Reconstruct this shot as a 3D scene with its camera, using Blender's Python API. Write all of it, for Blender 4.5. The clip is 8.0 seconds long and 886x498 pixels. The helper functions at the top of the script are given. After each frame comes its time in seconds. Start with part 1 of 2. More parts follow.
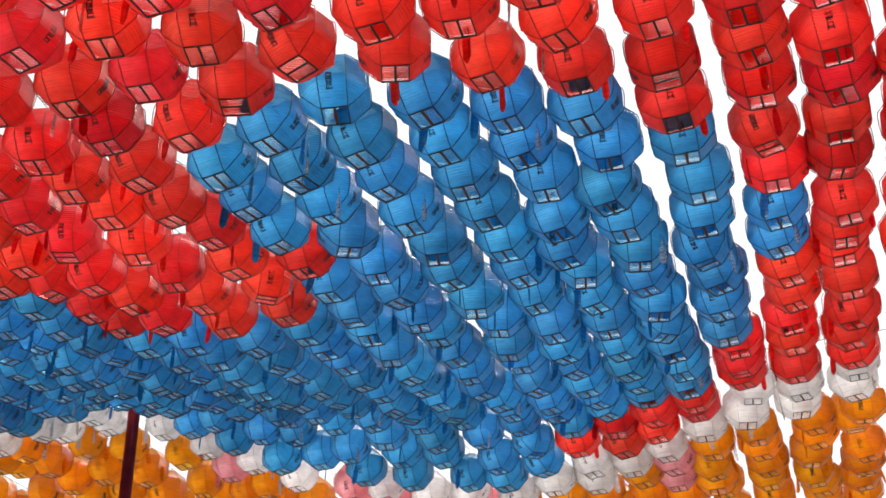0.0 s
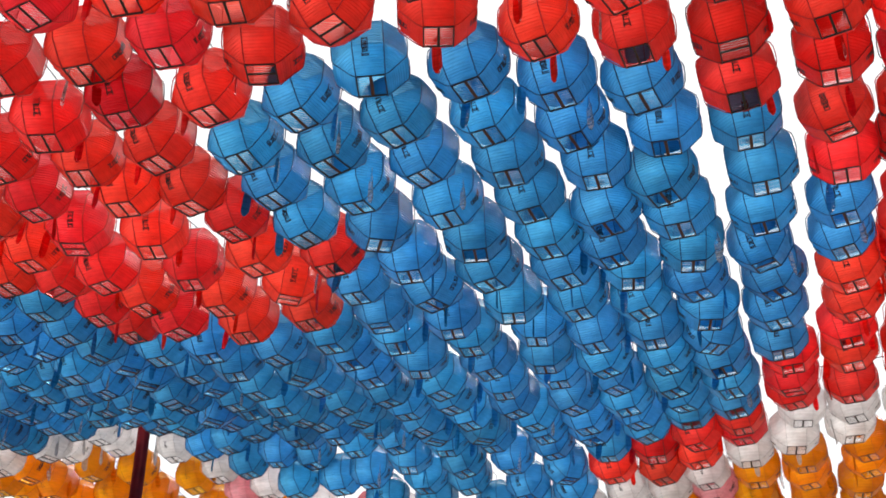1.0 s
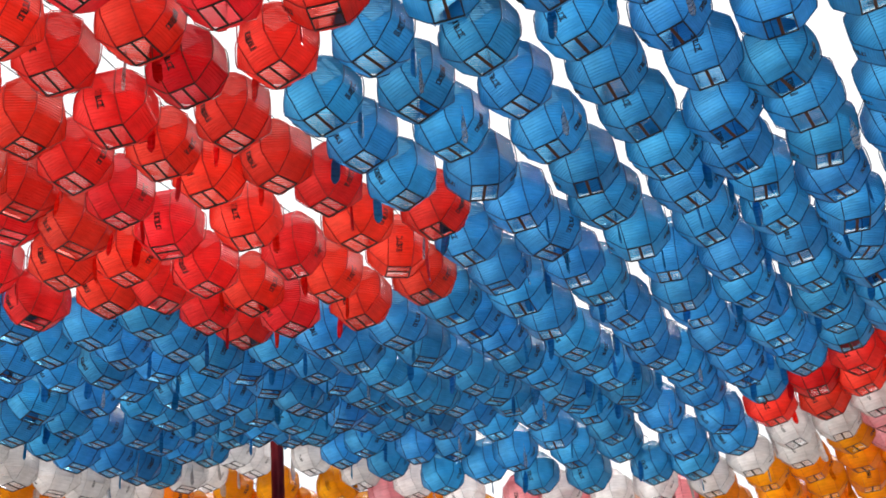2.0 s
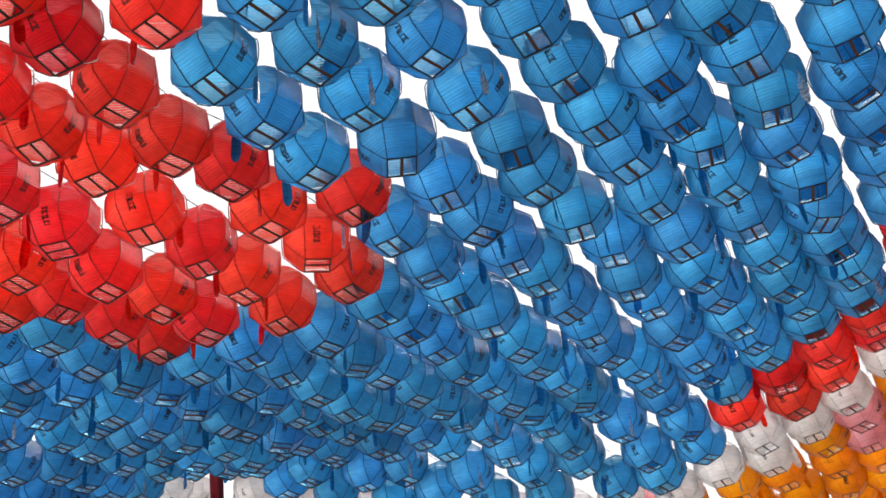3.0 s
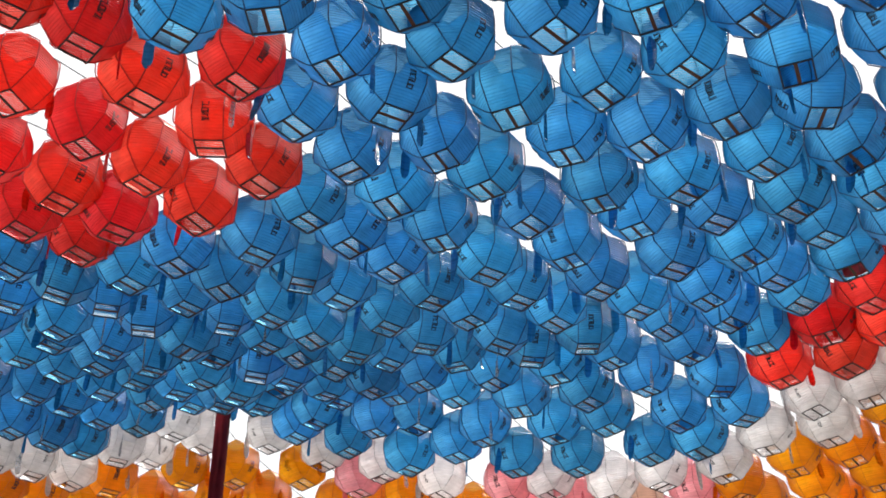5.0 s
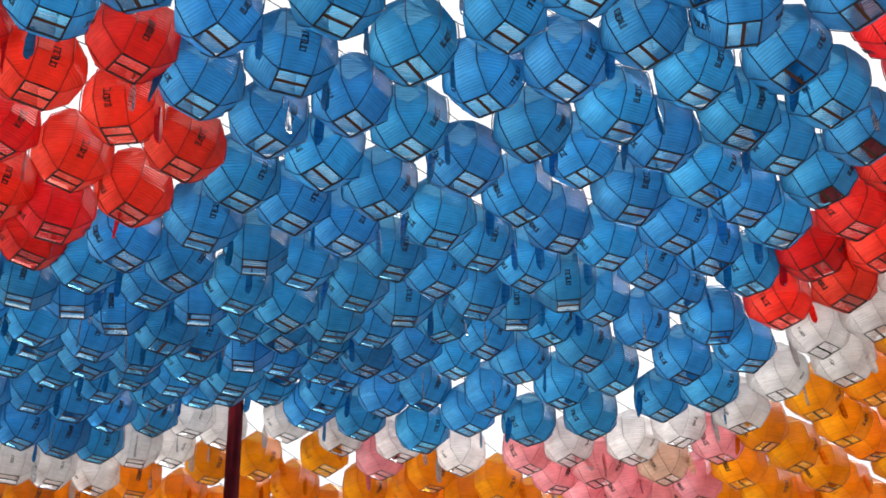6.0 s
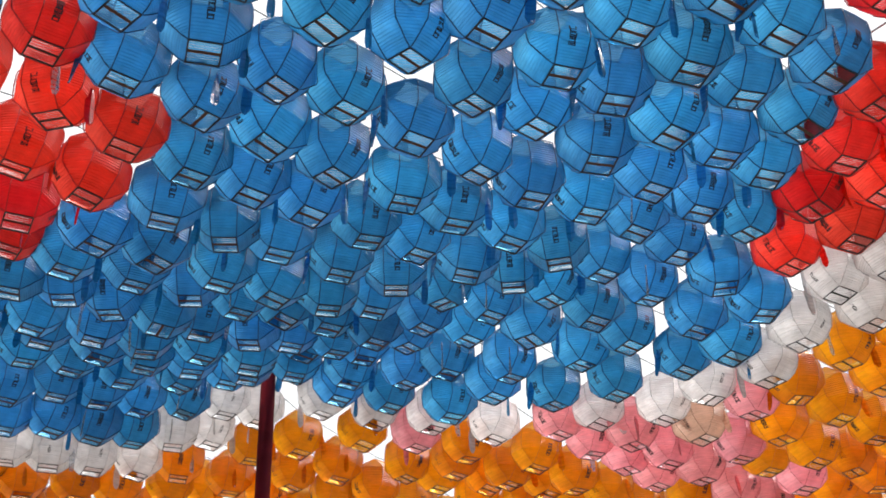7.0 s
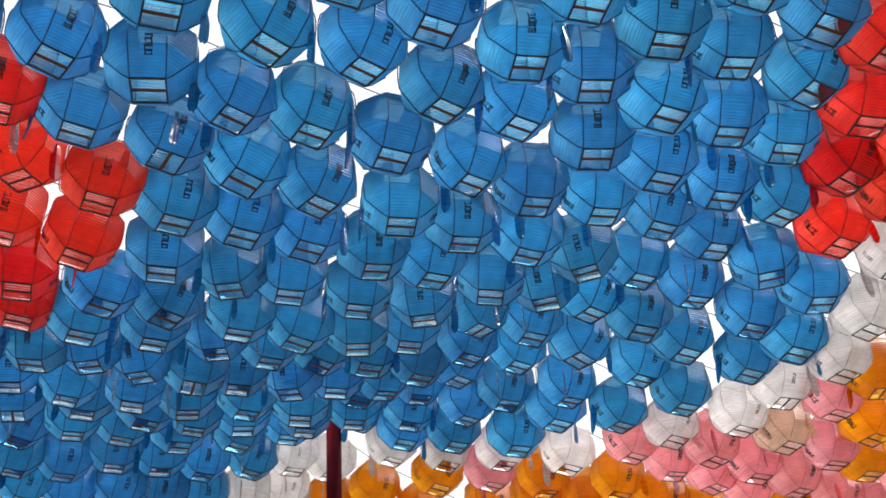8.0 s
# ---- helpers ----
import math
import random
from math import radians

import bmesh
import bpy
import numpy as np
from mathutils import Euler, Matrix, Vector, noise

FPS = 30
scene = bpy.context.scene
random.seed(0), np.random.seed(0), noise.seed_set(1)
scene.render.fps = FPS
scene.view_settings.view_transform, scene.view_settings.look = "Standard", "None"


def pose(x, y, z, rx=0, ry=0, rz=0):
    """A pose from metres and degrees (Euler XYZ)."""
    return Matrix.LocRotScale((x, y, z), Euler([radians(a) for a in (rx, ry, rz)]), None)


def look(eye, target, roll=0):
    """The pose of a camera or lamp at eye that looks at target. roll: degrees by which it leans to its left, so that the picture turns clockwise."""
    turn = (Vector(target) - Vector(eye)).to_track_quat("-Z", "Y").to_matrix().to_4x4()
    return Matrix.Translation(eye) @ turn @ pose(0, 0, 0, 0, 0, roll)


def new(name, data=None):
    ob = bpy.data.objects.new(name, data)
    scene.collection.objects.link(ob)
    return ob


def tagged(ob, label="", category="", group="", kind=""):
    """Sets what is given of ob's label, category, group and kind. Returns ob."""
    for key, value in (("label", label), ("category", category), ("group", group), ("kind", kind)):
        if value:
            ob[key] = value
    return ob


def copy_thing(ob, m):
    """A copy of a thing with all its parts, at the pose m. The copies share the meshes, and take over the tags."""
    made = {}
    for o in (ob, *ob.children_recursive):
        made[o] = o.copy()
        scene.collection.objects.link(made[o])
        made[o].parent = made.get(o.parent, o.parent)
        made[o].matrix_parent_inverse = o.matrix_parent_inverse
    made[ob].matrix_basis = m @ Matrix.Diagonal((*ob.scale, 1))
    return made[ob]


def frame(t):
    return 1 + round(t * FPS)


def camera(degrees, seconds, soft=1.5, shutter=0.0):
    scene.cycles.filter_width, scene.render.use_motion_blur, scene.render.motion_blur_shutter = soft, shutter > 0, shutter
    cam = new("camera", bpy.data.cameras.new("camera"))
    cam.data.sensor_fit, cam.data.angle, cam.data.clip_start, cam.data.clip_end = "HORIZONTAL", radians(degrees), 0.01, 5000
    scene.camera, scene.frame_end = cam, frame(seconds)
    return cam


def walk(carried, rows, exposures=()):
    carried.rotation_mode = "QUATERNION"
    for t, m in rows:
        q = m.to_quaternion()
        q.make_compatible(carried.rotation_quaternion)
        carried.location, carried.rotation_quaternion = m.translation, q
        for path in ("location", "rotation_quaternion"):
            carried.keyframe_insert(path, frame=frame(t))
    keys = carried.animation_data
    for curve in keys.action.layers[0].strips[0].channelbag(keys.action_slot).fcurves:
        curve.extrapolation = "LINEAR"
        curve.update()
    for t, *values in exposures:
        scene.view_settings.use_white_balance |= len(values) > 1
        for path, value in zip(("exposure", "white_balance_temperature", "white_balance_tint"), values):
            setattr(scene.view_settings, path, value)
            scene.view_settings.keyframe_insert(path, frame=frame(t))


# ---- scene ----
cam = camera(39.2, 8.0, soft=1.75)
PATH = [
    (0, (0.051, -0.023, 1.418), (0.125, 1.704, 2.424), -1.4),
    (0.5, (0.048, 0.203, 1.446), (0.1, 1.923, 2.466), -0.9),
    (1, (-0.053, 0.486, 1.441), (0.003, 2.174, 2.512), -0.5),
    (1.2, (-0.112, 0.583, 1.454), (-0.096, 2.289, 2.498), -0.3),
    (2.3, (-0.047, 1.139, 1.453), (-0.139, 2.797, 2.567), -9.2),
    (2.5, (-0.003, 1.252, 1.454), (-0.051, 2.905, 2.579), -10.0),
    (3, (0.054, 1.549, 1.458), (-0.008, 3.179, 2.615), -10.2),
    (3.5, (0.277, 1.859, 1.441), (0.213, 3.484, 2.605), -9.9),
    (4, (0.562, 2.133, 1.48), (0.396, 3.779, 2.605), -9.1),
    (4.2, (0.646, 2.231, 1.481), (0.424, 3.825, 2.669), -6.6),
    (5.3, (1.211, 2.693, 1.491), (0.781, 4.254, 2.666), -1.4),
    (5.5, (1.337, 2.759, 1.5), (0.899, 4.311, 2.682), -3.4),
    (6, (1.588, 2.966, 1.505), (1.022, 4.494, 2.664), -3.2),
    (6.5, (1.863, 3.192, 1.498), (1.237, 4.666, 2.696), -3.4),
    (7, (2.157, 3.404, 1.518), (1.379, 4.854, 2.655), -2.3),
    (7.5, (2.327, 3.685, 1.521), (1.459, 5.109, 2.625), 1.5),
    (8, (2.456, 3.949, 1.55), (1.516, 5.231, 2.763), -4.1),
]
walk(cam, [(t, look(eye, target, roll)) for t, eye, target, roll in PATH])

# ---- light: a bright overcast sky and a weak, wide sun behind the cloud ----
EXPOSURE = 0.0
scene.view_settings.exposure = EXPOSURE
world = bpy.data.worlds.new("overcast_sky")
scene.world = world
world.use_nodes = True
wn, wl = world.node_tree.nodes, world.node_tree.links
wn.clear()
sky = wn.new("ShaderNodeTexSky")
sky.sky_type = "NISHITA"
sky.sun_disc = False
sky.sun_elevation = radians(58)
sky.sun_rotation = radians(37)
sky_glow = wn.new("ShaderNodeVectorMath")
sky_glow.operation = "SCALE"
sky_glow.inputs["Scale"].default_value = 0.10
cloud = wn.new("ShaderNodeMix")
cloud.data_type = "RGBA"
cloud.inputs["Factor"].default_value = 0.94
cloud.inputs["B"].default_value = (1.0, 1.0, 1.0, 1)
backg = wn.new("ShaderNodeBackground")
backg.inputs["Strength"].default_value = 1.21
wout = wn.new("ShaderNodeOutputWorld")
wl.new(sky.outputs["Color"], sky_glow.inputs[0])
wl.new(sky_glow.outputs["Vector"], cloud.inputs["A"])
wl.new(cloud.outputs["Result"], backg.inputs["Color"])
wl.new(backg.outputs["Background"], wout.inputs["Surface"])

sun = new("sun", bpy.data.lights.new("sun", "SUN"))
sun.data.energy = 5.0
sun.data.angle = radians(30)
sun.data.color = (1.0, 0.97, 0.92)
sun.matrix_basis = look((4.5, 6, 12), (0, 0, 0))


# ---- materials ----
def shader_tree(name):
    mat = bpy.data.materials.new(name)
    mat.use_nodes = True
    nt = mat.node_tree
    nt.nodes.clear()
    out = nt.nodes.new("ShaderNodeOutputMaterial")
    return mat, nt, out


def tinted(nt, colour, spread, hue=0.008, scale=14.0, depth=0.18):
    """A base colour that differs a little from piece to piece and is mottled."""
    info = nt.nodes.new("ShaderNodeObjectInfo")
    hsv = nt.nodes.new("ShaderNodeHueSaturation")
    hsv.inputs["Color"].default_value = (*colour, 1)
    val = nt.nodes.new("ShaderNodeMapRange")
    val.inputs["To Min"].default_value, val.inputs["To Max"].default_value = 1 - spread, 1 + spread
    nt.links.new(info.outputs["Random"], val.inputs["Value"])
    tone = nt.nodes.new("ShaderNodeMath")
    tone.operation = "MULTIPLY"
    tex = nt.nodes.new("ShaderNodeTexCoord")
    speck = nt.nodes.new("ShaderNodeTexNoise")
    speck.inputs["Scale"].default_value = scale
    speck.inputs["Detail"].default_value = 5
    nt.links.new(tex.outputs["Object"], speck.inputs["Vector"])
    mott = nt.nodes.new("ShaderNodeMapRange")
    mott.inputs["From Min"].default_value, mott.inputs["From Max"].default_value = 0.3, 0.7
    mott.inputs["To Min"].default_value, mott.inputs["To Max"].default_value = 1 - depth, 1 + depth * 0.6
    nt.links.new(speck.outputs["Fac"], mott.inputs["Value"])
    nt.links.new(val.outputs["Result"], tone.inputs[0])
    nt.links.new(mott.outputs["Result"], tone.inputs[1])
    nt.links.new(tone.outputs["Value"], hsv.inputs["Value"])
    turn = nt.nodes.new("ShaderNodeMath")
    turn.operation = "MULTIPLY_ADD"
    again = nt.nodes.new("ShaderNodeMath")
    again.operation = "FRACT"
    seven = nt.nodes.new("ShaderNodeMath")
    seven.operation = "MULTIPLY"
    seven.inputs[1].default_value = 7.31
    nt.links.new(info.outputs["Random"], seven.inputs[0])
    nt.links.new(seven.outputs["Value"], again.inputs[0])
    nt.links.new(again.outputs["Value"], turn.inputs[0])
    turn.inputs[1].default_value, turn.inputs[2].default_value = 2 * hue, 0.5 - hue
    nt.links.new(turn.outputs["Value"], hsv.inputs["Hue"])
    return hsv.outputs["Color"], tex


def film_material(name, colour, through_colour, clear=0.19, spread=0.13, hue=0.007):
    """Thin pleated vinyl: passes light, scatters it, is clearer along its creases and shines at a low angle."""
    mat, nt, out = shader_tree(name)
    n, l = nt.nodes, nt.links
    col, tex = tinted(nt, colour, spread, hue)
    col2, _ = tinted(nt, through_colour, spread, hue)
    relief = n.new("ShaderNodeTexNoise")
    relief.inputs["Scale"].default_value = 45
    relief.inputs["Detail"].default_value = 4
    l.new(tex.outputs["Object"], relief.inputs["Vector"])
    bump = n.new("ShaderNodeBump")
    bump.inputs["Strength"].default_value = 0.3
    bump.inputs["Distance"].default_value = 0.004
    l.new(relief.outputs["Fac"], bump.inputs["Height"])
    diff = n.new("ShaderNodeBsdfDiffuse")
    trans = n.new("ShaderNodeBsdfTranslucent")
    l.new(col, diff.inputs["Color"])
    l.new(col2, trans.inputs["Color"])
    l.new(bump.outputs["Normal"], diff.inputs["Normal"])
    body = n.new("ShaderNodeMixShader")
    body.inputs[0].default_value = 0.52
    l.new(diff.outputs[0], body.inputs[1])
    l.new(trans.outputs[0], body.inputs[2])
    see = n.new("ShaderNodeBsdfTransparent")
    pale = n.new("ShaderNodeMix")
    pale.data_type = "RGBA"
    pale.inputs["Factor"].default_value = 0.10
    pale.inputs["B"].default_value = (1, 1, 1, 1)
    l.new(col2, pale.inputs["A"])
    l.new(pale.outputs["Result"], see.inputs["Color"])
    # creases: long round the lantern, short up and down it
    lie = n.new("ShaderNodeMapping")
    lie.inputs["Scale"].default_value = (7, 7, 80)
    crease = n.new("ShaderNodeTexNoise")
    crease.inputs["Scale"].default_value = 1.0
    crease.inputs["Detail"].default_value = 3
    l.new(tex.outputs["Object"], lie.inputs["Vector"])
    l.new(lie.outputs["Vector"], crease.inputs["Vector"])
    share = n.new("ShaderNodeMapRange")
    share.inputs["From Min"].default_value, share.inputs["From Max"].default_value = 0.38, 0.72
    share.inputs["To Min"].default_value, share.inputs["To Max"].default_value = clear * 0.75, min(0.9, clear * 1.6)
    l.new(crease.outputs["Fac"], share.inputs["Value"])
    thin = n.new("ShaderNodeMixShader")
    l.new(share.outputs["Result"], thin.inputs[0])
    l.new(body.outputs[0], thin.inputs[1])
    l.new(see.outputs[0], thin.inputs[2])
    gloss = n.new("ShaderNodeBsdfGlossy")
    gloss.inputs["Roughness"].default_value = 0.27
    l.new(bump.outputs["Normal"], gloss.inputs["Normal"])
    sheen = n.new("ShaderNodeFresnel")
    sheen.inputs["IOR"].default_value = 1.31
    top = n.new("ShaderNodeMixShader")
    l.new(sheen.outputs["Fac"], top.inputs[0])
    l.new(thin.outputs[0], top.inputs[1])
    l.new(gloss.outputs[0], top.inputs[2])
    l.new(top.outputs[0], out.inputs["Surface"])
    return mat


def solid_material(name, colour, rough=0.6, metal=0.0, spread=0.1, scale=20.0, depth=0.25, bump_size=0.001, shine=0.5):
    mat, nt, out = shader_tree(name)
    col, tex = tinted(nt, colour, spread, 0.004, scale, depth)
    bsdf = nt.nodes.new("ShaderNodeBsdfPrincipled")
    bsdf.inputs["Roughness"].default_value = rough
    bsdf.inputs["Metallic"].default_value = metal
    bsdf.inputs["Specular IOR Level"].default_value = shine
    nt.links.new(col, bsdf.inputs["Base Color"])
    grain = nt.nodes.new("ShaderNodeTexNoise")
    grain.inputs["Scale"].default_value = scale * 6
    nt.links.new(tex.outputs["Object"], grain.inputs["Vector"])
    bump = nt.nodes.new("ShaderNodeBump")
    bump.inputs["Strength"].default_value = 0.4
    bump.inputs["Distance"].default_value = bump_size
    nt.links.new(grain.outputs["Fac"], bump.inputs["Height"])
    nt.links.new(bump.outputs["Normal"], bsdf.inputs["Normal"])
    nt.links.new(bsdf.outputs[0], out.inputs["Surface"])
    return mat


# colour letter: film colour, colour of light through it, rib colour, spoken colour
KINDS = {
    "r": ((0.88, 0.010, 0.008), (1.0, 0.105, 0.09), (0.46, 0.012, 0.012), "red"),
    "d": ((0.62, 0.010, 0.010), (0.88, 0.05, 0.04), (0.10, 0.004, 0.004), "deep red"),
    "b": ((0.008, 0.150, 0.320), (0.145, 0.58, 0.95), (0.012, 0.085, 0.19), "blue"),
    "w": ((0.84, 0.82, 0.82), (0.98, 0.96, 0.96), (0.42, 0.41, 0.41), "white"),
    "y": ((0.66, 0.205, 0.001), (1.0, 0.48, 0.012), (0.46, 0.16, 0.006), "orange yellow"),
    "p": ((0.95, 0.21, 0.27), (1.0, 0.58, 0.62), (0.48, 0.12, 0.16), "pink"),
    "t": ((0.75, 0.52, 0.40), (0.95, 0.74, 0.60), (0.20, 0.12, 0.08), "pale beige"),
}
FILM = {k: film_material(v[3].replace(" ", "_") + "_vinyl", v[0], v[1]) for k, v in KINDS.items()}
TAGFILM = {k: film_material(v[3].replace(" ", "_") + "_tag_film", v[0], v[1], clear=0.34) for k, v in KINDS.items()}
CLEAR_FILM = film_material("clear_tag_film", (0.7, 0.7, 0.72), (0.95, 0.96, 0.98), clear=0.74, spread=0.05)
RIB = {k: solid_material(v[3].replace(" ", "_") + "_rib_wire", v[2], 0.55) for k, v in KINDS.items()}
BLACK_WIRE = solid_material("black_frame_wire", (0.012, 0.012, 0.016), 0.5)
SLAT_WOOD = solid_material("brown_slat_wood", (0.10, 0.036, 0.016), 0.7, scale=40)
# a darker slat colour, for every lantern but the blue ones
DARK_SLAT = solid_material("dark_slat_wood", (0.022, 0.020, 0.014), 0.7, scale=40)
INK = solid_material("black_ink", (0.012, 0.014, 0.02), 0.6)
CORD = solid_material("dark_cord", (0.05, 0.05, 0.055), 0.7)
STEEL = solid_material("steel_cable", (0.30, 0.30, 0.31), 0.4, 0.9)
POLE_PAINT = solid_material("maroon_pole_paint", (0.13, 0.008, 0.014), 0.75, scale=9, depth=0.35, shine=0.03)
# sand darkened in place of shade from lanterns that aren't built, so less light bounces
SAND = solid_material("darkened_courtyard_sand", (0.16, 0.145, 0.125), 0.95, scale=3, bump_size=0.01)


# ---- mesh helpers ----
def mesh_of(name, bm, *mats):
    me = bpy.data.meshes.new(name)
    bm.normal_update()
    bm.to_mesh(me)
    bm.free()
    for m in mats:
        me.materials.append(m)
    return me


def part(name, me, parent, label=""):
    ob = new(name, me)
    ob.parent = parent
    return tagged(ob, label)


def rod(bm, a, b, r, sides=4, slot=0):
    """A straight thin bar from a to b."""
    a, b = Vector(a), Vector(b)
    way = (b - a).normalized()
    side = way.cross(Vector((0, 0, 1)))
    if side.length < 0.05:
        side = way.cross(Vector((1, 0, 0)))
    side.normalize()
    other = way.cross(side)
    rings = []
    for p in (a, b):
        rings.append([bm.verts.new(p + r * (side * math.cos(q) + other * math.sin(q)))
                      for q in (2 * math.pi * (i + 0.5) / sides for i in range(sides))])
    for i in range(sides):
        f = bm.faces.new((rings[0][i], rings[0][(i + 1) % sides], rings[1][(i + 1) % sides], rings[1][i]))
        f.material_index = slot
    for f in (bm.faces.new(rings[0][::-1]), bm.faces.new(rings[1])):
        f.material_index = slot


def tube(bm, line, r, sides):
    """One bent bar along a line of places."""
    rings = []
    for i, p in enumerate(line):
        way = (line[min(i + 1, len(line) - 1)] - line[max(i - 1, 0)]).normalized()
        side = way.cross(Vector((0, 0, 1))).normalized()
        other = way.cross(side)
        rings.append([bm.verts.new(p + r * (side * math.cos(q) + other * math.sin(q)))
                      for q in (2 * math.pi * (k + 0.5) / sides for k in range(sides))])
    for a, b in zip(rings, rings[1:]):
        for k in range(sides):
            bm.faces.new((a[k], a[(k + 1) % sides], b[(k + 1) % sides], b[k]))
    bm.faces.new(rings[0][::-1])
    bm.faces.new(rings[-1])


def slab(bm, centre, ax, ay, az, sx, sy, sz):
    """A box with its own axes."""
    c = Vector(centre)
    vs = [bm.verts.new(c + ax * (i * sx / 2) + ay * (j * sy / 2) + az * (k * sz / 2))
          for i in (-1, 1) for j in (-1, 1) for k in (-1, 1)]
    for q in ((0, 1, 3, 2), (4, 6, 7, 5), (0, 4, 5, 1), (2, 3, 7, 6), (0, 2, 6, 4), (1, 5, 7, 3)):
        bm.faces.new([vs[i] for i in q])


# ---- one lantern: a pleated skin on a frame of twenty-six sides, open below and above ----
EDGE = 0.110                      # side of the square openings
BELT = 0.119                      # width of a side at the belly
REACH = 0.143
TALL = 0.286
CORD_RISE = TALL + 0.035


def reach_at(h):
    """How far a side stands from the axis at height h."""
    s = min(1.0, abs(2 * h / TALL - 1))
    steps = ((0.0, 0.145), (0.30, 0.143), (0.46, 0.138), (0.90, 0.077), (1.0, EDGE / 2))
    for (a, p), (b, q) in zip(steps, steps[1:]):
        if s <= b:
            return p + (q - p) * (s - a) / (b - a)
    return EDGE / 2


def ring_at(h):
    """The eight corners of the skin at height h."""
    far = reach_at(h)
    half = EDGE / 2 + (BELT - EDGE) / 2 * (far - EDGE / 2) / (REACH - EDGE / 2)
    return [Vector(p) for p in ((far, -half, h), (far, half, h), (half, far, h), (-half, far, h),
                                (-far, half, h), (-far, -half, h), (-half, -far, h), (half, -far, h))]


def shell_mesh(rng, mat):
    bm = bmesh.new()
    pleats = 60
    heights = [TALL * (0.5 - 0.5 * math.cos(math.pi * i / pleats)) * 0.45 + TALL * 0.55 * i / pleats for i in range(pleats + 1)]
    lean = [rng.uniform(-0.004, 0.004) for _ in range(4)]
    dents = [(rng.uniform(0, 6.28), rng.uniform(0.03, TALL - 0.03), rng.uniform(-0.007, 0.005), rng.uniform(0.5, 0.9)) for _ in range(5)]
    rows = []
    for k, h in enumerate(heights):
        out = 0.0018 if k % 2 else -0.0010
        if k in (0, len(heights) - 1):
            out = 0
        ring = []
        for p, q in zip(ring_at(h), ring_at(h)[1:] + ring_at(h)[:1]):
            for s in (0.0, 0.5):
                c = p.lerp(q, s)
                flat = Vector((c.x, c.y, 0))
                push = out + (0.0025 if s and 0 < k < len(heights) - 1 else 0)
                if 2 < k < len(heights) - 3:
                    ang = math.atan2(c.y, c.x)
                    for a, hh, d, w in dents:
                        push += d * math.exp(-((math.remainder(ang - a, 6.2832) / w) ** 2) - ((h - hh) / 0.05) ** 2)
                c = c + flat.normalized() * push
                c.x += lean[0] * math.sin(h * 20) + lean[2] * h * 8 * 0.3
                c.y += lean[1] * math.sin(h * 17 + 1) + lean[3] * h * 8 * 0.3
                c.z += 0.0015 * math.sin(4 * math.atan2(c.y, c.x) + lean[0] * 900)
                ring.append(bm.verts.new(c))
        rows.append(ring)
    for a, b in zip(rows, rows[1:]):
        n = len(a)
        for i in range(n):
            bm.faces.new((a[i], a[(i + 1) % n], b[(i + 1) % n], b[i]))
    return mesh_of("shell", bm, mat)


def frame_mesh(rib, thin):
    bm = bmesh.new()
    hs = [TALL * q for q in (0, 0.05, 0.27, 0.35, 0.5, 0.65, 0.73, 0.95, 1)]
    rings = [ring_at(q) for q in hs]
    for ring in rings[1:-1]:
        for p in ring:
            p.x *= 1.02
            p.y *= 1.02
    low, top = rings[0], rings[-1]
    square = [low[0], low[2], low[4], low[6]]
    for a, b in zip(square, square[1:] + square[:1]):
        rod(bm, a, b, 0.0030 if thin else 0.0040, 4, 0)
    for ra, rb in zip(rings, rings[1:]):
        for i in range(8):
            rod(bm, ra[i], rb[i], 0.0014 if thin else 0.0029, 3, 1)
    high = [top[0], top[2], top[4], top[6]]
    for a, b in zip(high, high[1:] + high[:1]):
        rod(bm, a, b, 0.0022, 4, 0)
    for a in (high[0], high[2]):
        rod(bm, a, (0, 0, CORD_RISE), 0.0012, 4, 0)
    return mesh_of("wire_frame", bm, BLACK_WIRE, rib)


def slat_mesh(mat):
    bm = bmesh.new()
    slab(bm, (0, 0, 0.002), Vector((1, 0, 0)), Vector((0, 1, 0)), Vector((0, 0, 1)), EDGE * 0.98, 0.013 if mat == SLAT_WOOD else 0.010, 0.004)
    bmesh.ops.bevel(bm, geom=bm.edges[:], offset=0.001, segments=1, affect="EDGES")
    return mesh_of("slat", bm, mat)


def lettering_mesh(rng, small):
    """A short upright line of writing on one side, as plain bars."""
    bm = bmesh.new()
    across = Vector((1, 0, 0))
    shift = rng.uniform(-0.012, 0.012)
    count = 4 if small else 5
    step = 0.0125 if small else 0.0150
    h = 0.052
    for g in range(count):
        a, b = Vector((0, -reach_at(h), h)), Vector((0, -reach_at(h + 0.004), h + 0.004))
        up = (b - a).normalized()
        out = across.cross(up)
        at = a + across * shift + out * 0.0052
        w = (0.015 if small else 0.027) * rng.uniform(0.85, 1.1)
        t = 0.0030 if small else 0.0048
        tall = step * 0.72
        bars = [(0, 0, 1, 0), (0, 1, 1, 0), (0, 0.5, 1, 0), (-0.5, 0.5, 0, 1), (0.5, 0.5, 0, 1)]
        for x, y, lie, stand in rng.sample(bars, rng.choice((3, 4, 4))):
            spot = at + across * (x * (w - t)) + up * (y * tall)
            slab(bm, spot, across, up, out, w if lie else t, t * 0.8 if lie else tall + t, 0.0006 + 0.0002 * stand)
        h += step * up.z
    return mesh_of("lettering", bm, INK)


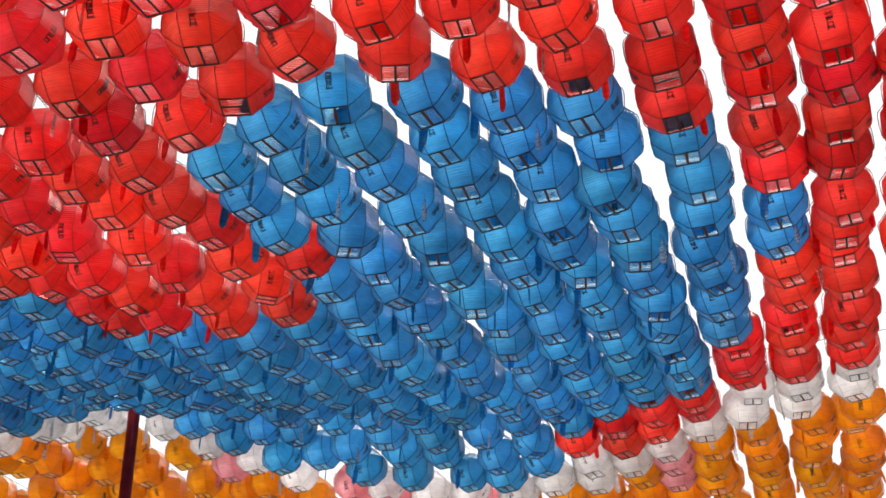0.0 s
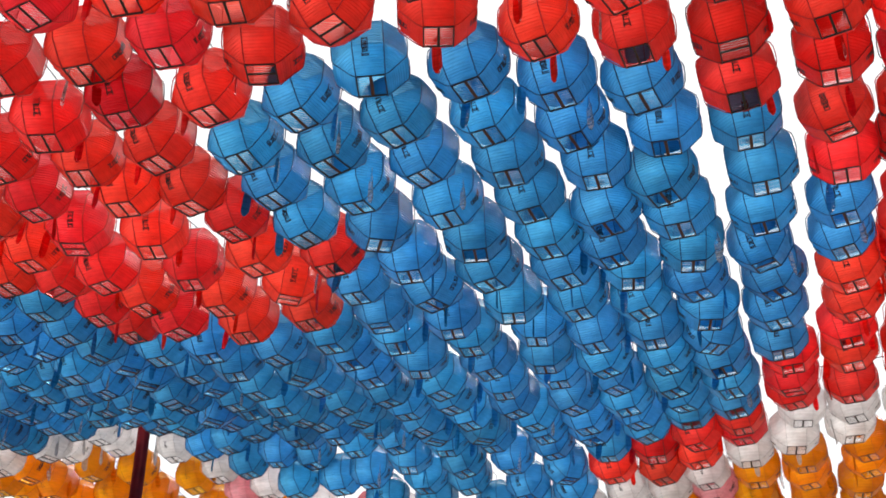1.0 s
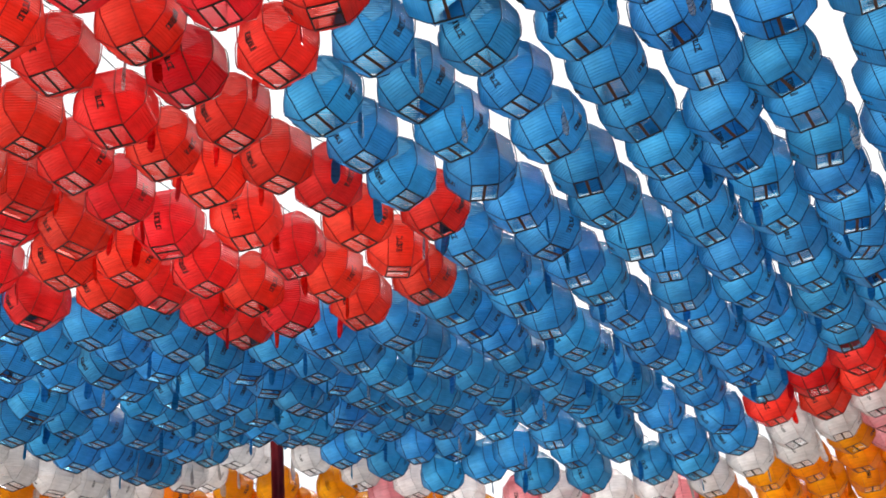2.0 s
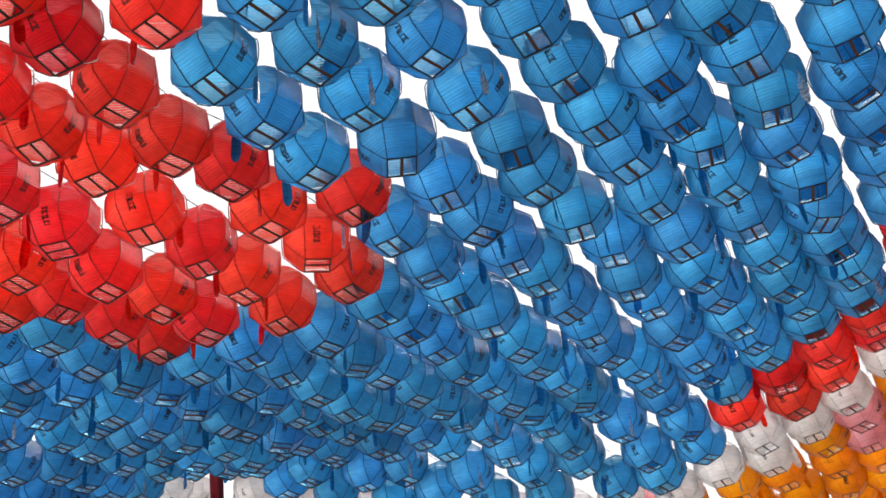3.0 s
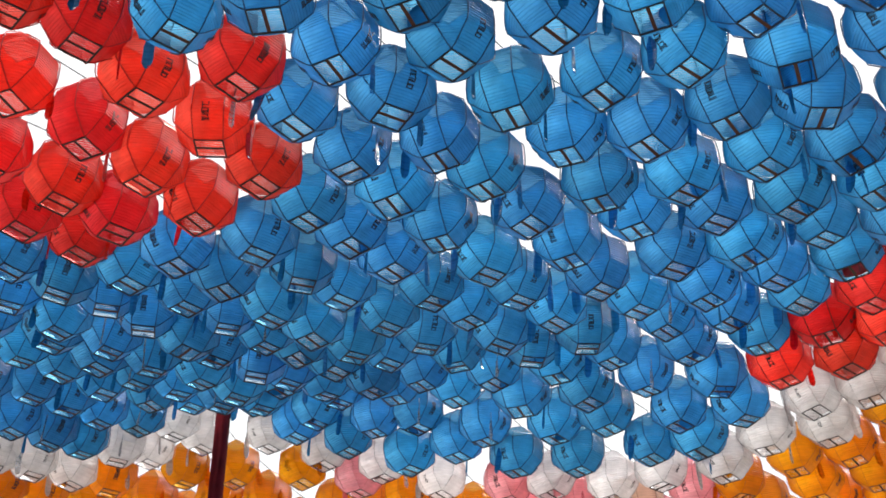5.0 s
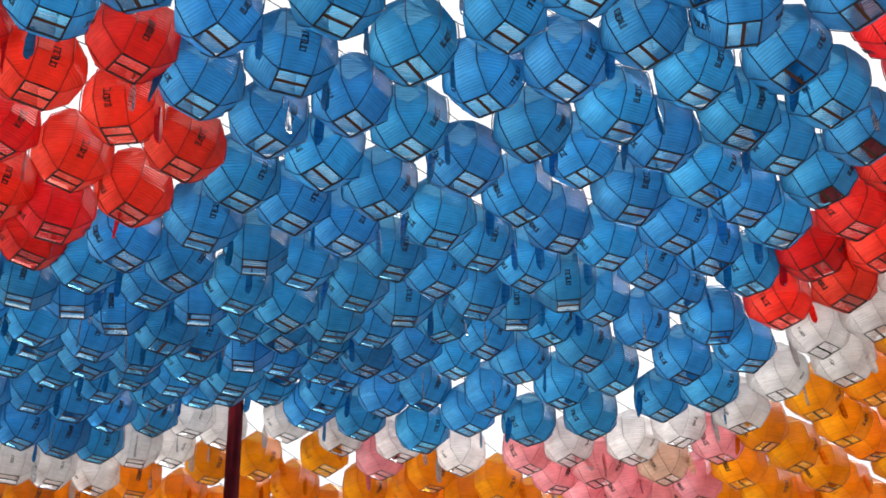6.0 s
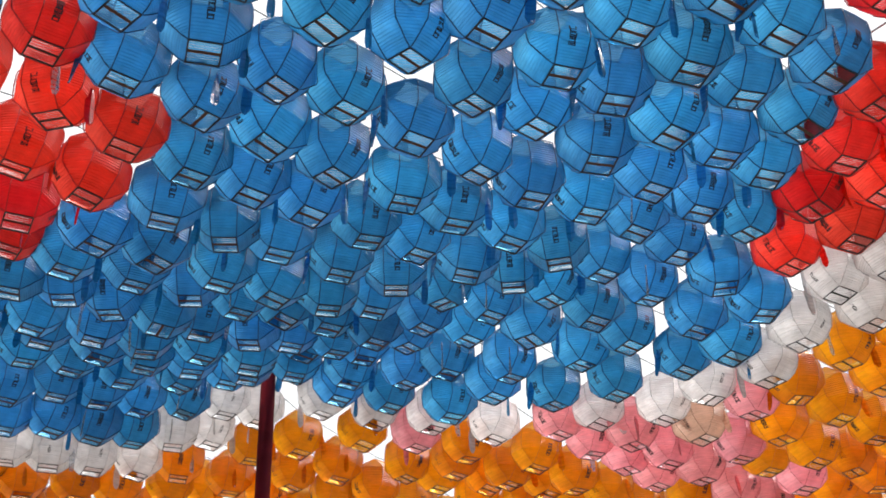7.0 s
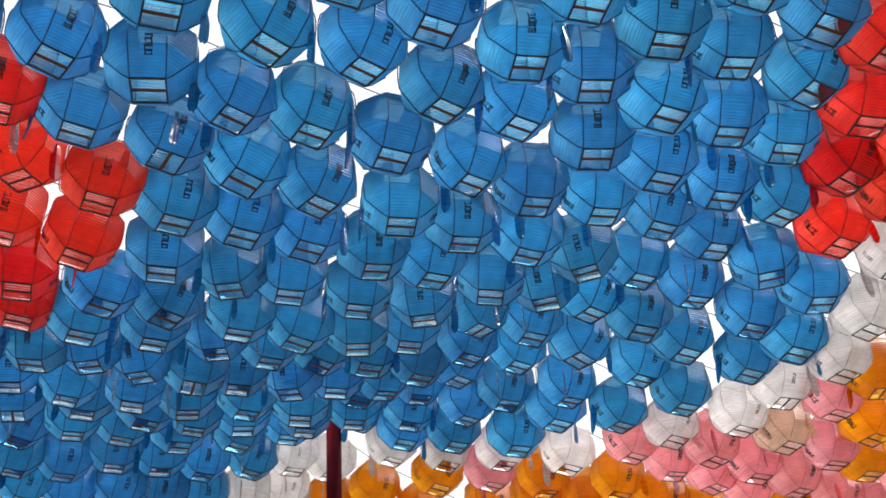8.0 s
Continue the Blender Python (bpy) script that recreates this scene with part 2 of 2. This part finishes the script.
def tag_mesh(rng, mat):
    """A limp strip of film that hangs down the side."""
    bm = bmesh.new()
    long, wide = rng.uniform(0.13, 0.19), rng.uniform(0.028, 0.042)
    curl, swing, face, spot = rng.uniform(-0.9, 0.9), rng.uniform(-0.015, 0.02), rng.uniform(0, 3.14), rng.uniform(0, 6.28)
    rows = []
    n = 8
    for i in range(n + 1):
        s = i / n
        w = wide * (0.35 + 0.65 * min(1, s * 3)) * (1 if s < 0.8 else math.sqrt(max(0.15, 1 - ((s - 0.8) / 0.22) ** 2)))
        ang = face + curl * s
        d = Vector((math.cos(ang), math.sin(ang), 0))
        mid = Vector((math.cos(spot), math.sin(spot), 0)) * (REACH * 1.03 + swing * s * s) + Vector((0, 0, 0.12 - long * s))
        nrm = Vector((-d.y, d.x, 0)) * 0.0005
        rows.append([bm.verts.new(mid + d * (w * q) + nrm * k + Vector((-d.y, d.x, 0)) * (0.006 * abs(q) * 2)) for k in (1, -1) for q in (-0.5, 0, 0.5)])
    for a, b in zip(rows, rows[1:]):
        for i, j in ((0, 1), (1, 2), (2, 5), (5, 4), (4, 3), (3, 0)):
            bm.faces.new((a[i], a[j], b[j], b[i]))
    return mesh_of("tag", bm, mat)


RNG = random.Random(7)
FRAMES = {k: frame_mesh(RIB[k], k in "wypt") for k in KINDS}
SLAT, SLAT_DARK = slat_mesh(SLAT_WOOD), slat_mesh(DARK_SLAT)
SHELLS = {k: [shell_mesh(RNG, FILM[k]) for _ in range(5)] for k in KINDS}
WRITING = {False: [lettering_mesh(RNG, False) for _ in range(6)], True: [lettering_mesh(RNG, True) for _ in range(4)]}
TAGS = {k: [tag_mesh(RNG, TAGFILM[k] if i < 4 else CLEAR_FILM) for i in range(5)] for k in KINDS}
FIRST = {}


def hang_lantern(kind, m):
    """A lantern of that colour with its lower frame at the pose m."""
    look_key = (kind, RNG.randrange(5), RNG.random() < 0.62)
    if look_key in FIRST:
        return copy_thing(FIRST[look_key], m)
    spoken = KINDS[kind][3]
    root = tagged(new(spoken.split()[-1] + "_lantern"), f"{spoken} pleated vinyl lantern hanging from a cord" if not look_key[2]
                  else f"{spoken} pleated vinyl lantern with a dangling tag", "lantern", "lanterns strung overhead")
    part("shell", SHELLS[kind][look_key[1]], root)
    part("wire_frame", FRAMES[kind], root, "black wire frame and thin ribs")
    part("slat", SLAT if kind == "b" else SLAT_DARK, root, "brown wooden slat" if kind == "b" else "dark wooden slat")
    writing = WRITING[kind in "wt"]
    for i in (0, 2):
        word = part("lettering", writing[(look_key[1] + i) % len(writing)], root, "black marks")
        word.matrix_basis = pose(0, 0, 0, 0, 0, 90 * (i + look_key[1] % 2))
    if look_key[2]:
        part("tag", TAGS[kind][look_key[1]], root, "limp translucent film tag")
    root.matrix_basis = m
    FIRST[look_key] = root
    return root


# ---- the plan: cords run 21 degrees east of +y, u along them, v across ----
BEARING = radians(21)
POLE_V, POLE_U, POLE_TOP = -4.91, 7.44, 5.30


def plan(v, u):
    return (v * math.cos(BEARING) + u * math.sin(BEARING), -v * math.sin(BEARING) + u * math.cos(BEARING))


def canopy(v, u):
    """Height of the lanterns' lower frames: cords sag and rise to a carrying cable at the pole."""
    if v < -4.9:
        v = -4.9 - 1.2 * (v + 4.9)
    v = min(0.15, v)
    near = math.exp(-abs(u - 7.60 - 0.06 * (v + 3)) / 1.30)
    return 4.4758 + 0.0938 * v - 0.0035 * (u - 6) + 0.0221 * v * v + 0.0034 * v * (u - 6) + near * (0.0265 - 0.1074 * v + 0.0021 * v * v)


CORDS = []


def hang_string(v0, drift, u0, step, kinds, nudge):
    """Notes one cord with its lanterns. nudge: by lantern, centimetres along, across and up from the even spacing,
    and, where it is known, the way that the slat points, in degrees."""
    row = []
    for i, kind in enumerate(kinds):
        du, dv, dz, *turn = nudge.get(i, (RNG.gauss(0, 2.5), RNG.gauss(0, 2), RNG.gauss(0, 2.5)))
        u = u0 + step * i + du / 100
        v = v0 + drift * (u0 + step * i - 6) + dv / 100
        usual = RNG.gauss(64, 9) + (90 if RNG.random() < 0.06 else 0)
        row.append([v, u, canopy(v, u) + dz / 100, kind, turn[0] if turn else usual])
    CORDS.append(row)


def settle_lanterns(least=0.258):
    """Lanterns that hang against each other, or against the pole, push each other aside."""
    spots = np.array([p[:2] for row in CORDS for p in row])
    for _ in range(12):
        gap = spots[:, None] - spots[None]
        far = np.sqrt((gap ** 2).sum(-1)) + 1e-6
        np.fill_diagonal(far, 9)
        push = np.clip(least - far, 0, None)[..., None] * gap / far[..., None] * 0.22
        spots += push.sum(1)
        away = spots - (POLE_V, POLE_U)
        reach = np.sqrt((away ** 2).sum(-1, keepdims=True)) + 1e-6
        spots += away / reach * np.clip(0.20 - reach, 0, None)
    k = 0
    for row in CORDS:
        for p in row:
            p[0], p[1] = float(spots[k][0]), float(spots[k][1])
            k += 1


def hang_all():
    settle_lanterns()
    for row in CORDS:
        knots = []
        for v, u, z, kind, yaw in row:
            x, y = plan(v, u)
            size = RNG.uniform(0.96, 1.02)
            m = pose(x, y, z, RNG.gauss(0, 2.5), RNG.gauss(0, 2.5), yaw)
            hang_lantern(kind, m @ Matrix.Diagonal((size, size, RNG.uniform(0.94, 1.02), 1)))
            knots.append(m @ Vector((0, 0, CORD_RISE)))
        first, last = knots[0] * 2 - knots[1], knots[-1] * 2 - knots[-2]
        knots = [first, *knots, last]
        bm = bmesh.new()
        tube(bm, knots, 0.0022, 4)
        cord = new("cord", mesh_of("cord", bm, CORD))
        tagged(cord, "thin dark cord that carries a row of lanterns", "cord", "lantern cords")


# ---- ground, far below and out of sight, which throws light back up ----
bm = bmesh.new()
n = 24
grid = [[bm.verts.new(((i / n - 0.5) * 400, (j / n - 0.5) * 400, 0)) for j in range(n + 1)] for i in range(n + 1)]
for i in range(n):
    for j in range(n):
        bm.faces.new((grid[i][j], grid[i + 1][j], grid[i + 1][j + 1], grid[i][j + 1]))
ground = tagged(new("ground", mesh_of("ground", bm, SAND)), "unseen sandy courtyard ground, darkened to limit bounce", "ground", kind="structure")

# ---- the pole and the carrying cable ----
px, py = plan(POLE_V, POLE_U)
pole = tagged(new("pole"), "tall slim maroon painted steel pole", "pole")
pole.matrix_basis = pose(px, py, 0)
bm = bmesh.new()
bmesh.ops.create_cone(bm, cap_ends=True, segments=32, radius1=0.044, radius2=0.044, depth=POLE_TOP - 0.02,
                      matrix=Matrix.Translation((0, 0, (POLE_TOP - 0.02) / 2 + 0.01)))
for f in bm.faces:
    f.smooth = len(f.verts) == 4
part("shaft", mesh_of("shaft", bm, POLE_PAINT), pole)
bm = bmesh.new()
bmesh.ops.create_cone(bm, cap_ends=True, segments=32, radius1=0.11, radius2=0.11, depth=0.016, matrix=Matrix.Translation((0, 0, 0.008)))
part("base_plate", mesh_of("base_plate", bm, POLE_PAINT), pole)
bm = bmesh.new()
bmesh.ops.create_cone(bm, cap_ends=True, segments=32, radius1=0.05, radius2=0.03, depth=0.03, matrix=Matrix.Translation((0, 0, POLE_TOP + 0.005)))
part("cap", mesh_of("cap", bm, POLE_PAINT), pole)

bm = bmesh.new()
line = []
for i in range(37):
    v = -8.0 + 0.25 * i
    line.append(Vector((*plan(v, POLE_U), canopy(v, POLE_U) + CORD_RISE - 0.012)))
tube(bm, line, 0.004, 6)
tagged(new("carrying_cable", mesh_of("carrying_cable", bm, STEEL)), "steel cable that carries the lantern cords at the pole", "cable")

# ---- the cords, one by one, with the colour of each lantern ----
# r red, d deep red, b blue, w white, y orange yellow, p pink, t pale beige
hang_string(0.947, 0.000, 3.660, 0.3050, "rrrrrrrrrrrrrwwyyyyyyy",
            {})
hang_string(0.622, 0.000, 3.455, 0.3050, "rrrrrrrrrrrrrwwyyyyyyyy",
            {})
hang_string(0.261, -0.030, 3.225, 0.3038, "rrrrdrdrrrrrrrwwyyyyyyyy",
            {3: (2, 0, 0, 66), 4: (-1, 1, 0), 5: (-1, -1, 0, 67)})
hang_string(-0.059, -0.030, 3.112, 0.3152, "rrrrdrrbbrrrrrwwyyyyyyyy",
            {3: (-3, 1, 0, 60), 4: (-4, 1, 0), 5: (0, 1, 0, 144), 6: (0, 2, 0), 7: (2, 0, 0), 8: (-1, -1, 0), 9: (1, 2, 0), 10: (0, 2, 0), 14: (5, -3, 0), 15: (4, -5, 0), 23: (-5, 0, 0)})
hang_string(-0.408, -0.030, 3.105, 0.3023, "rrrdrbbbbbbbrrrwwyyyyyyyy",
            {2: (-1, 2, 0), 3: (1, 1, 0, 160), 4: (1, 1, 0), 5: (-2, 1, 0, 73), 6: (1, 4, -1), 7: (8, 0, 2), 8: (0, -2, -2), 9: (-3, 1, -4, 49), 10: (-6, -1, -6), 11: (2, -2, -4), 16: (-1, -5, 0)})
hang_string(-0.747, -0.028, 3.011, 0.2963, "rrrrbbbbbbbbbbbrrwyyyyyyyyy",
            {2: (1, 1, 0, 55), 3: (1, 1, 0, 67), 4: (-2, -1, 0, 60), 5: (10, 1, 5, 73), 6: (0, -3, -2), 7: (-2, -1, -3), 8: (1, 0, -3), 9: (1, -1, -2, 56), 10: (1, 0, -3, 83), 11: (-3, -1, -4, 106), 12: (1, 0, -2), 13: (-3, 1, -4, 56), 14: (0, 0, -3, 59), 15: (-2, 1, -4), 17: (-4, 0, -2)})
hang_string(-1.046, -0.026, 2.791, 0.3025, "rrrrbbbbbbbbbbbbrrwppyyyyyy",
            {2: (0, -2, 0), 3: (4, -1, 0, 60), 4: (4, -1, 0, 65), 5: (5, -1, 0, 61), 6: (-7, 2, -3, 72), 7: (6, -1, -2), 9: (-8, 1, -2, 82), 10: (-7, 1, -3, 54), 11: (-3, 1, -3, 69), 12: (-3, 2, -4, 53), 13: (-1, 1, -4, 48), 14: (-2, 2, -2, 46), 15: (7, 1, 2, 70), 16: (2, 1, -4), 17: (5, -2, 0), 18: (4, -1, -1), 19: (0, 0, 0), 20: (-1, -3, 0)})
hang_string(-1.340, -0.016, 2.644, 0.3047, "rrrrbbbbbbbbbbbbbdrwyyyyyyy",
            {3: (-1, -1, 0, 89), 4: (0, 1, 0, 62), 5: (-1, -1, 0, 62), 6: (-2, -1, 0, 71), 7: (-3, 1, 0, 66), 8: (-5, 1, -2, 63), 9: (-5, 2, -1, 59), 10: (3, -1, 2, 61), 11: (2, 1, -3, 61), 12: (8, -1, -1, 49), 13: (5, -1, 0, 42), 14: (6, -1, -1, 62), 15: (4, 0, 0, 45), 16: (1, 1, 0, 44), 17: (4, 0, 0), 18: (3, -1, 0), 19: (-2, 0, -3)})
hang_string(-1.658, -0.012, 2.762, 0.3152, "rrrbbbbbbbbbbbbbbrwwyyyyyyy",
            {2: (-1, -2, 0, 142), 3: (1, 0, 0), 4: (-6, 1, -5, 58), 5: (-1, -1, 0, 52), 6: (0, -2, 0, 65), 7: (2, 0, 1, 81), 8: (-3, -1, 0, 58), 9: (-1, 1, -1, 81), 10: (0, 4, 1, 78), 11: (1, 0, 0, 76), 12: (1, 0, 4, 71), 13: (2, 1, 0, 42), 14: (0, 2, -3, 58), 15: (5, -3, 1, 50), 16: (0, 1, 0, 70), 17: (4, -2, 4), 18: (0, 2, 1), 19: (3, -3, 3), 26: (-4, 0, 0)})
hang_string(-1.980, -0.007, 2.590, 0.3023, "rrrrbbbbbbbbbbbbbbbbwyyyyyyyy",
            {2: (-1, 1, 0, 83), 3: (2, -2, 0, 177), 4: (-3, 1, -3, 56), 5: (1, 0, -1), 6: (-1, 0, -3, 63), 7: (1, -3, -2, 100), 8: (1, 0, -2), 9: (2, 0, -1, 45), 10: (0, 1, -3, 78), 11: (-2, 2, 0, 71), 12: (-1, 2, 0, 60), 13: (3, 0, 1, 73), 14: (2, -1, 0, 52), 15: (2, 2, 1), 16: (3, 0, 2, 55), 17: (4, -2, 2, 59), 18: (1, 0, 0, 27), 19: (-2, 0, -1), 20: (-4, -1, -3), 21: (-1, 1, 0)})
hang_string(-2.326, -0.013, 2.472, 0.3016, "rrrrrbbbrbbbbbbbbbbbbwyyyyyyyy",
            {0: (-6, 0, 0), 1: (-5, 0, 0), 2: (-5, 2, 0, 80), 3: (-6, 2, 0, 75), 4: (-2, 2, -1, 63), 5: (-1, 1, -1, 63), 6: (3, -2, 3, 55), 7: (3, 0, 1, 55), 8: (4, -2, 3, 64), 9: (1, 0, 2, 65), 10: (2, 1, 1, 161), 11: (1, -1, 3, 75), 12: (0, 1, 0, 81), 13: (5, 1, 1, 48), 14: (6, -3, 3, 49), 15: (5, -1, 2, 56), 16: (6, -2, 0, 18), 17: (9, -5, 4), 18: (3, 0, 3, 57), 19: (3, 3, 0), 20: (2, 1, 0), 21: (-6, 3, -3), 22: (-6, 0, 0), 23: (-4, 2, 0)})
hang_string(-2.650, -0.013, 2.434, 0.2893, "rrrrdrrrrrrbbbbbbbbbbbwpyyyyyyy",
            {0: (-6, 0, 0), 1: (-4, 0, 0), 2: (-3, 0, 0, 60), 3: (1, 1, 0, 74), 4: (-2, 2, -2, 76), 5: (0, -1, -1), 6: (5, -4, 0, 56), 7: (0, 4, 0, 56), 8: (1, 1, -1, 61), 9: (6, 1, 1, 16), 10: (5, 0, 1, 64), 11: (5, -1, 1), 12: (3, -1, 3, 66), 13: (1, 1, 3, 66), 14: (5, -1, 2, 53), 15: (-1, 1, 2, 65), 16: (1, -1, 0, 41), 17: (3, -2, 1, 23), 18: (0, -3, -1, 76), 19: (-5, 1, 0), 20: (-3, -4, 5), 21: (-5, 7, 0), 22: (2, -2, 3), 23: (-10, 4, 0), 24: (-4, -1, 0), 30: (5, 0, 0)})
hang_string(-3.011, -0.008, 2.995, 0.3028, "rrrrrrrrrbbbbbbbbbbwtpypyyyy",
            {2: (1, 2, -2, 84), 3: (1, 1, 0), 4: (-9, 4, 0), 5: (0, -3, 1, 84), 6: (2, -1, 1, 80), 7: (0, 0, 1, 64), 8: (-1, -1, 0, 70), 9: (2, 1, 1), 10: (1, 0, 1, 32), 11: (-3, 0, 4), 12: (-2, 2, 2, 50), 13: (2, -1, 4, 32), 14: (4, -5, 4), 15: (-1, 1, -2), 16: (-3, -1, -1), 17: (5, -3, 7), 18: (0, -3, 2), 19: (6, -2, 3), 20: (0, 3, 0), 21: (2, 3, 0), 23: (-2, 3, 0)})
hang_string(-3.351, -0.005, 3.193, 0.2991, "rrrrrrrrbbbbbbbbbbwpppppyyyy",
            {3: (-1, -1, 0), 4: (-1, -1, 0), 6: (4, -2, 1, 59), 7: (-3, 2, -1), 8: (2, 2, 0), 9: (-1, 3, 0, 80), 10: (3, -1, 1, 58), 11: (0, 1, 0), 12: (0, 2, 1, 44), 13: (-3, 2, 5), 14: (3, -4, 2), 15: (1, -1, 3), 16: (2, -3, 0), 17: (3, -3, 0), 18: (4, -1, 2), 19: (-1, 1, 0), 20: (-1, 1, 0), 21: (-3, 2, 0)})
hang_string(-3.654, 0.009, 3.571, 0.2900, "rrrrrrrbbbbbbbbbbppppyyyyyy",
            {3: (3, 1, 0), 4: (2, -2, 0), 5: (3, 1, 0), 6: (4, 0, 4), 7: (1, 2, 1, 66), 8: (3, 5, 2, 62), 9: (5, 0, 5, 35), 10: (1, 0, 4, 62), 11: (2, -4, 6), 12: (-4, 0, 5), 13: (-13, 4, -1, 65), 14: (-11, -2, -1), 15: (0, -15, 9), 16: (-11, -5, 3), 17: (5, 6, 0), 18: (4, 2, 0), 19: (-2, 4, 0), 20: (-3, 2, 0), 25: (4, 0, 0), 26: (6, 0, 0)})
hang_string(-3.953, -0.018, 3.742, 0.2790, "rrrrbbbbbbbbbbbbbwyyyyyyyy",
            {2: (5, 0, 0), 3: (8, 0, 0), 4: (10, -1, 0), 5: (15, -4, 0), 6: (9, -2, 0, 44), 7: (4, 1, 2, 35), 8: (0, 1, 2, 26), 9: (-7, 3, -1), 10: (-7, -1, 3, 54), 11: (-10, 5, 1, 29), 12: (-10, 3, 3), 13: (-16, 7, 1), 14: (-9, -10, 2, 54), 15: (-16, -2, 1), 16: (-14, 3, -3), 17: (-6, -1, 3), 21: (4, 0, 0), 22: (7, 0, 0), 23: (9, 0, 0), 24: (12, 0, 0), 25: (15, 0, 0)})
hang_string(-4.279, -0.011, 3.950, 0.3022, "rrrbbbbbbbbbbbwyyyyyyyy",
            {4: (3, -3, 0), 6: (-6, 2, -2, 65), 7: (-2, 1, 0, 55), 8: (-4, 1, -1, 51), 9: (-6, 7, -1), 10: (-4, 1, -1), 11: (7, -14, 5), 12: (3, -1, -2), 13: (-1, 3, -1), 14: (-1, 4, 2)})
hang_string(-4.527, -0.003, 4.066, 0.2993, "bbbbbbbbbbbbbwpyyyyyyy",
            {6: (1, 3, 2), 7: (5, -3, 1), 9: (-6, 3, 0), 10: (3, -3, 0), 12: (4, 0, 0), 13: (5, -4, 4), 14: (-3, 5, 0)})
hang_string(-4.833, 0.000, 4.420, 0.3052, "bbbbbbbbbbbwyyyyyyyy",
            {4: (3, -10, 0), 5: (-4, 7, 0), 6: (-9, 6, 1), 7: (-7, 0, 0), 8: (-5, 0, 0), 11: (1, -2, 3)})
hang_string(-5.149, -0.020, 4.522, 0.2836, "bbbbbbbbbbwwyyyyyyyy",
            {3: (6, 0, 0), 4: (8, -4, 0), 5: (5, -2, 0), 6: (-3, 7, 1), 7: (-1, 2, 4), 8: (-5, -1, 4), 9: (-2, -2, 5), 10: (-7, 1, 3), 11: (-9, -1, 0), 12: (-7, 0, 0), 13: (-5, 0, 0), 18: (6, 0, 0), 19: (8, 0, 0)})
hang_string(-5.405, -0.030, 4.620, 0.2845, "bbbbbbbbbwwyyyyyyyy",
            {3: (5, 0, 0), 4: (7, 0, 0), 5: (9, -3, 0), 6: (0, 2, 0), 7: (-5, 2, 0), 8: (-3, -1, 1), 9: (-6, 0, 0), 10: (-9, -1, 2), 11: (-7, 0, 0), 12: (-5, 0, 0), 17: (5, 0, 0), 18: (7, 0, 0)})
hang_string(-5.730, -0.013, 5.028, 0.2953, "wwwwwwwwyyyyyyyy",
            {4: (4, -1, 0), 5: (-3, 0, 0), 6: (-4, 1, 0), 7: (-4, -1, 0)})
hang_string(-6.040, 0.000, 5.285, 0.3050, "yyyyyyyyyyyyyy",
            {})
hang_string(-6.350, 0.000, 5.385, 0.3050, "yyyyyyyyyyyyy",
            {})
hang_string(-6.660, 0.000, 5.795, 0.3050, "yyyyyyyyyy",
            {})
hang_string(-6.970, 0.000, 5.895, 0.3050, "yyyyyyyyy",
            {})
hang_string(-7.280, 0.000, 5.995, 0.3050, "yyyyyyy",
            {})

hang_all()
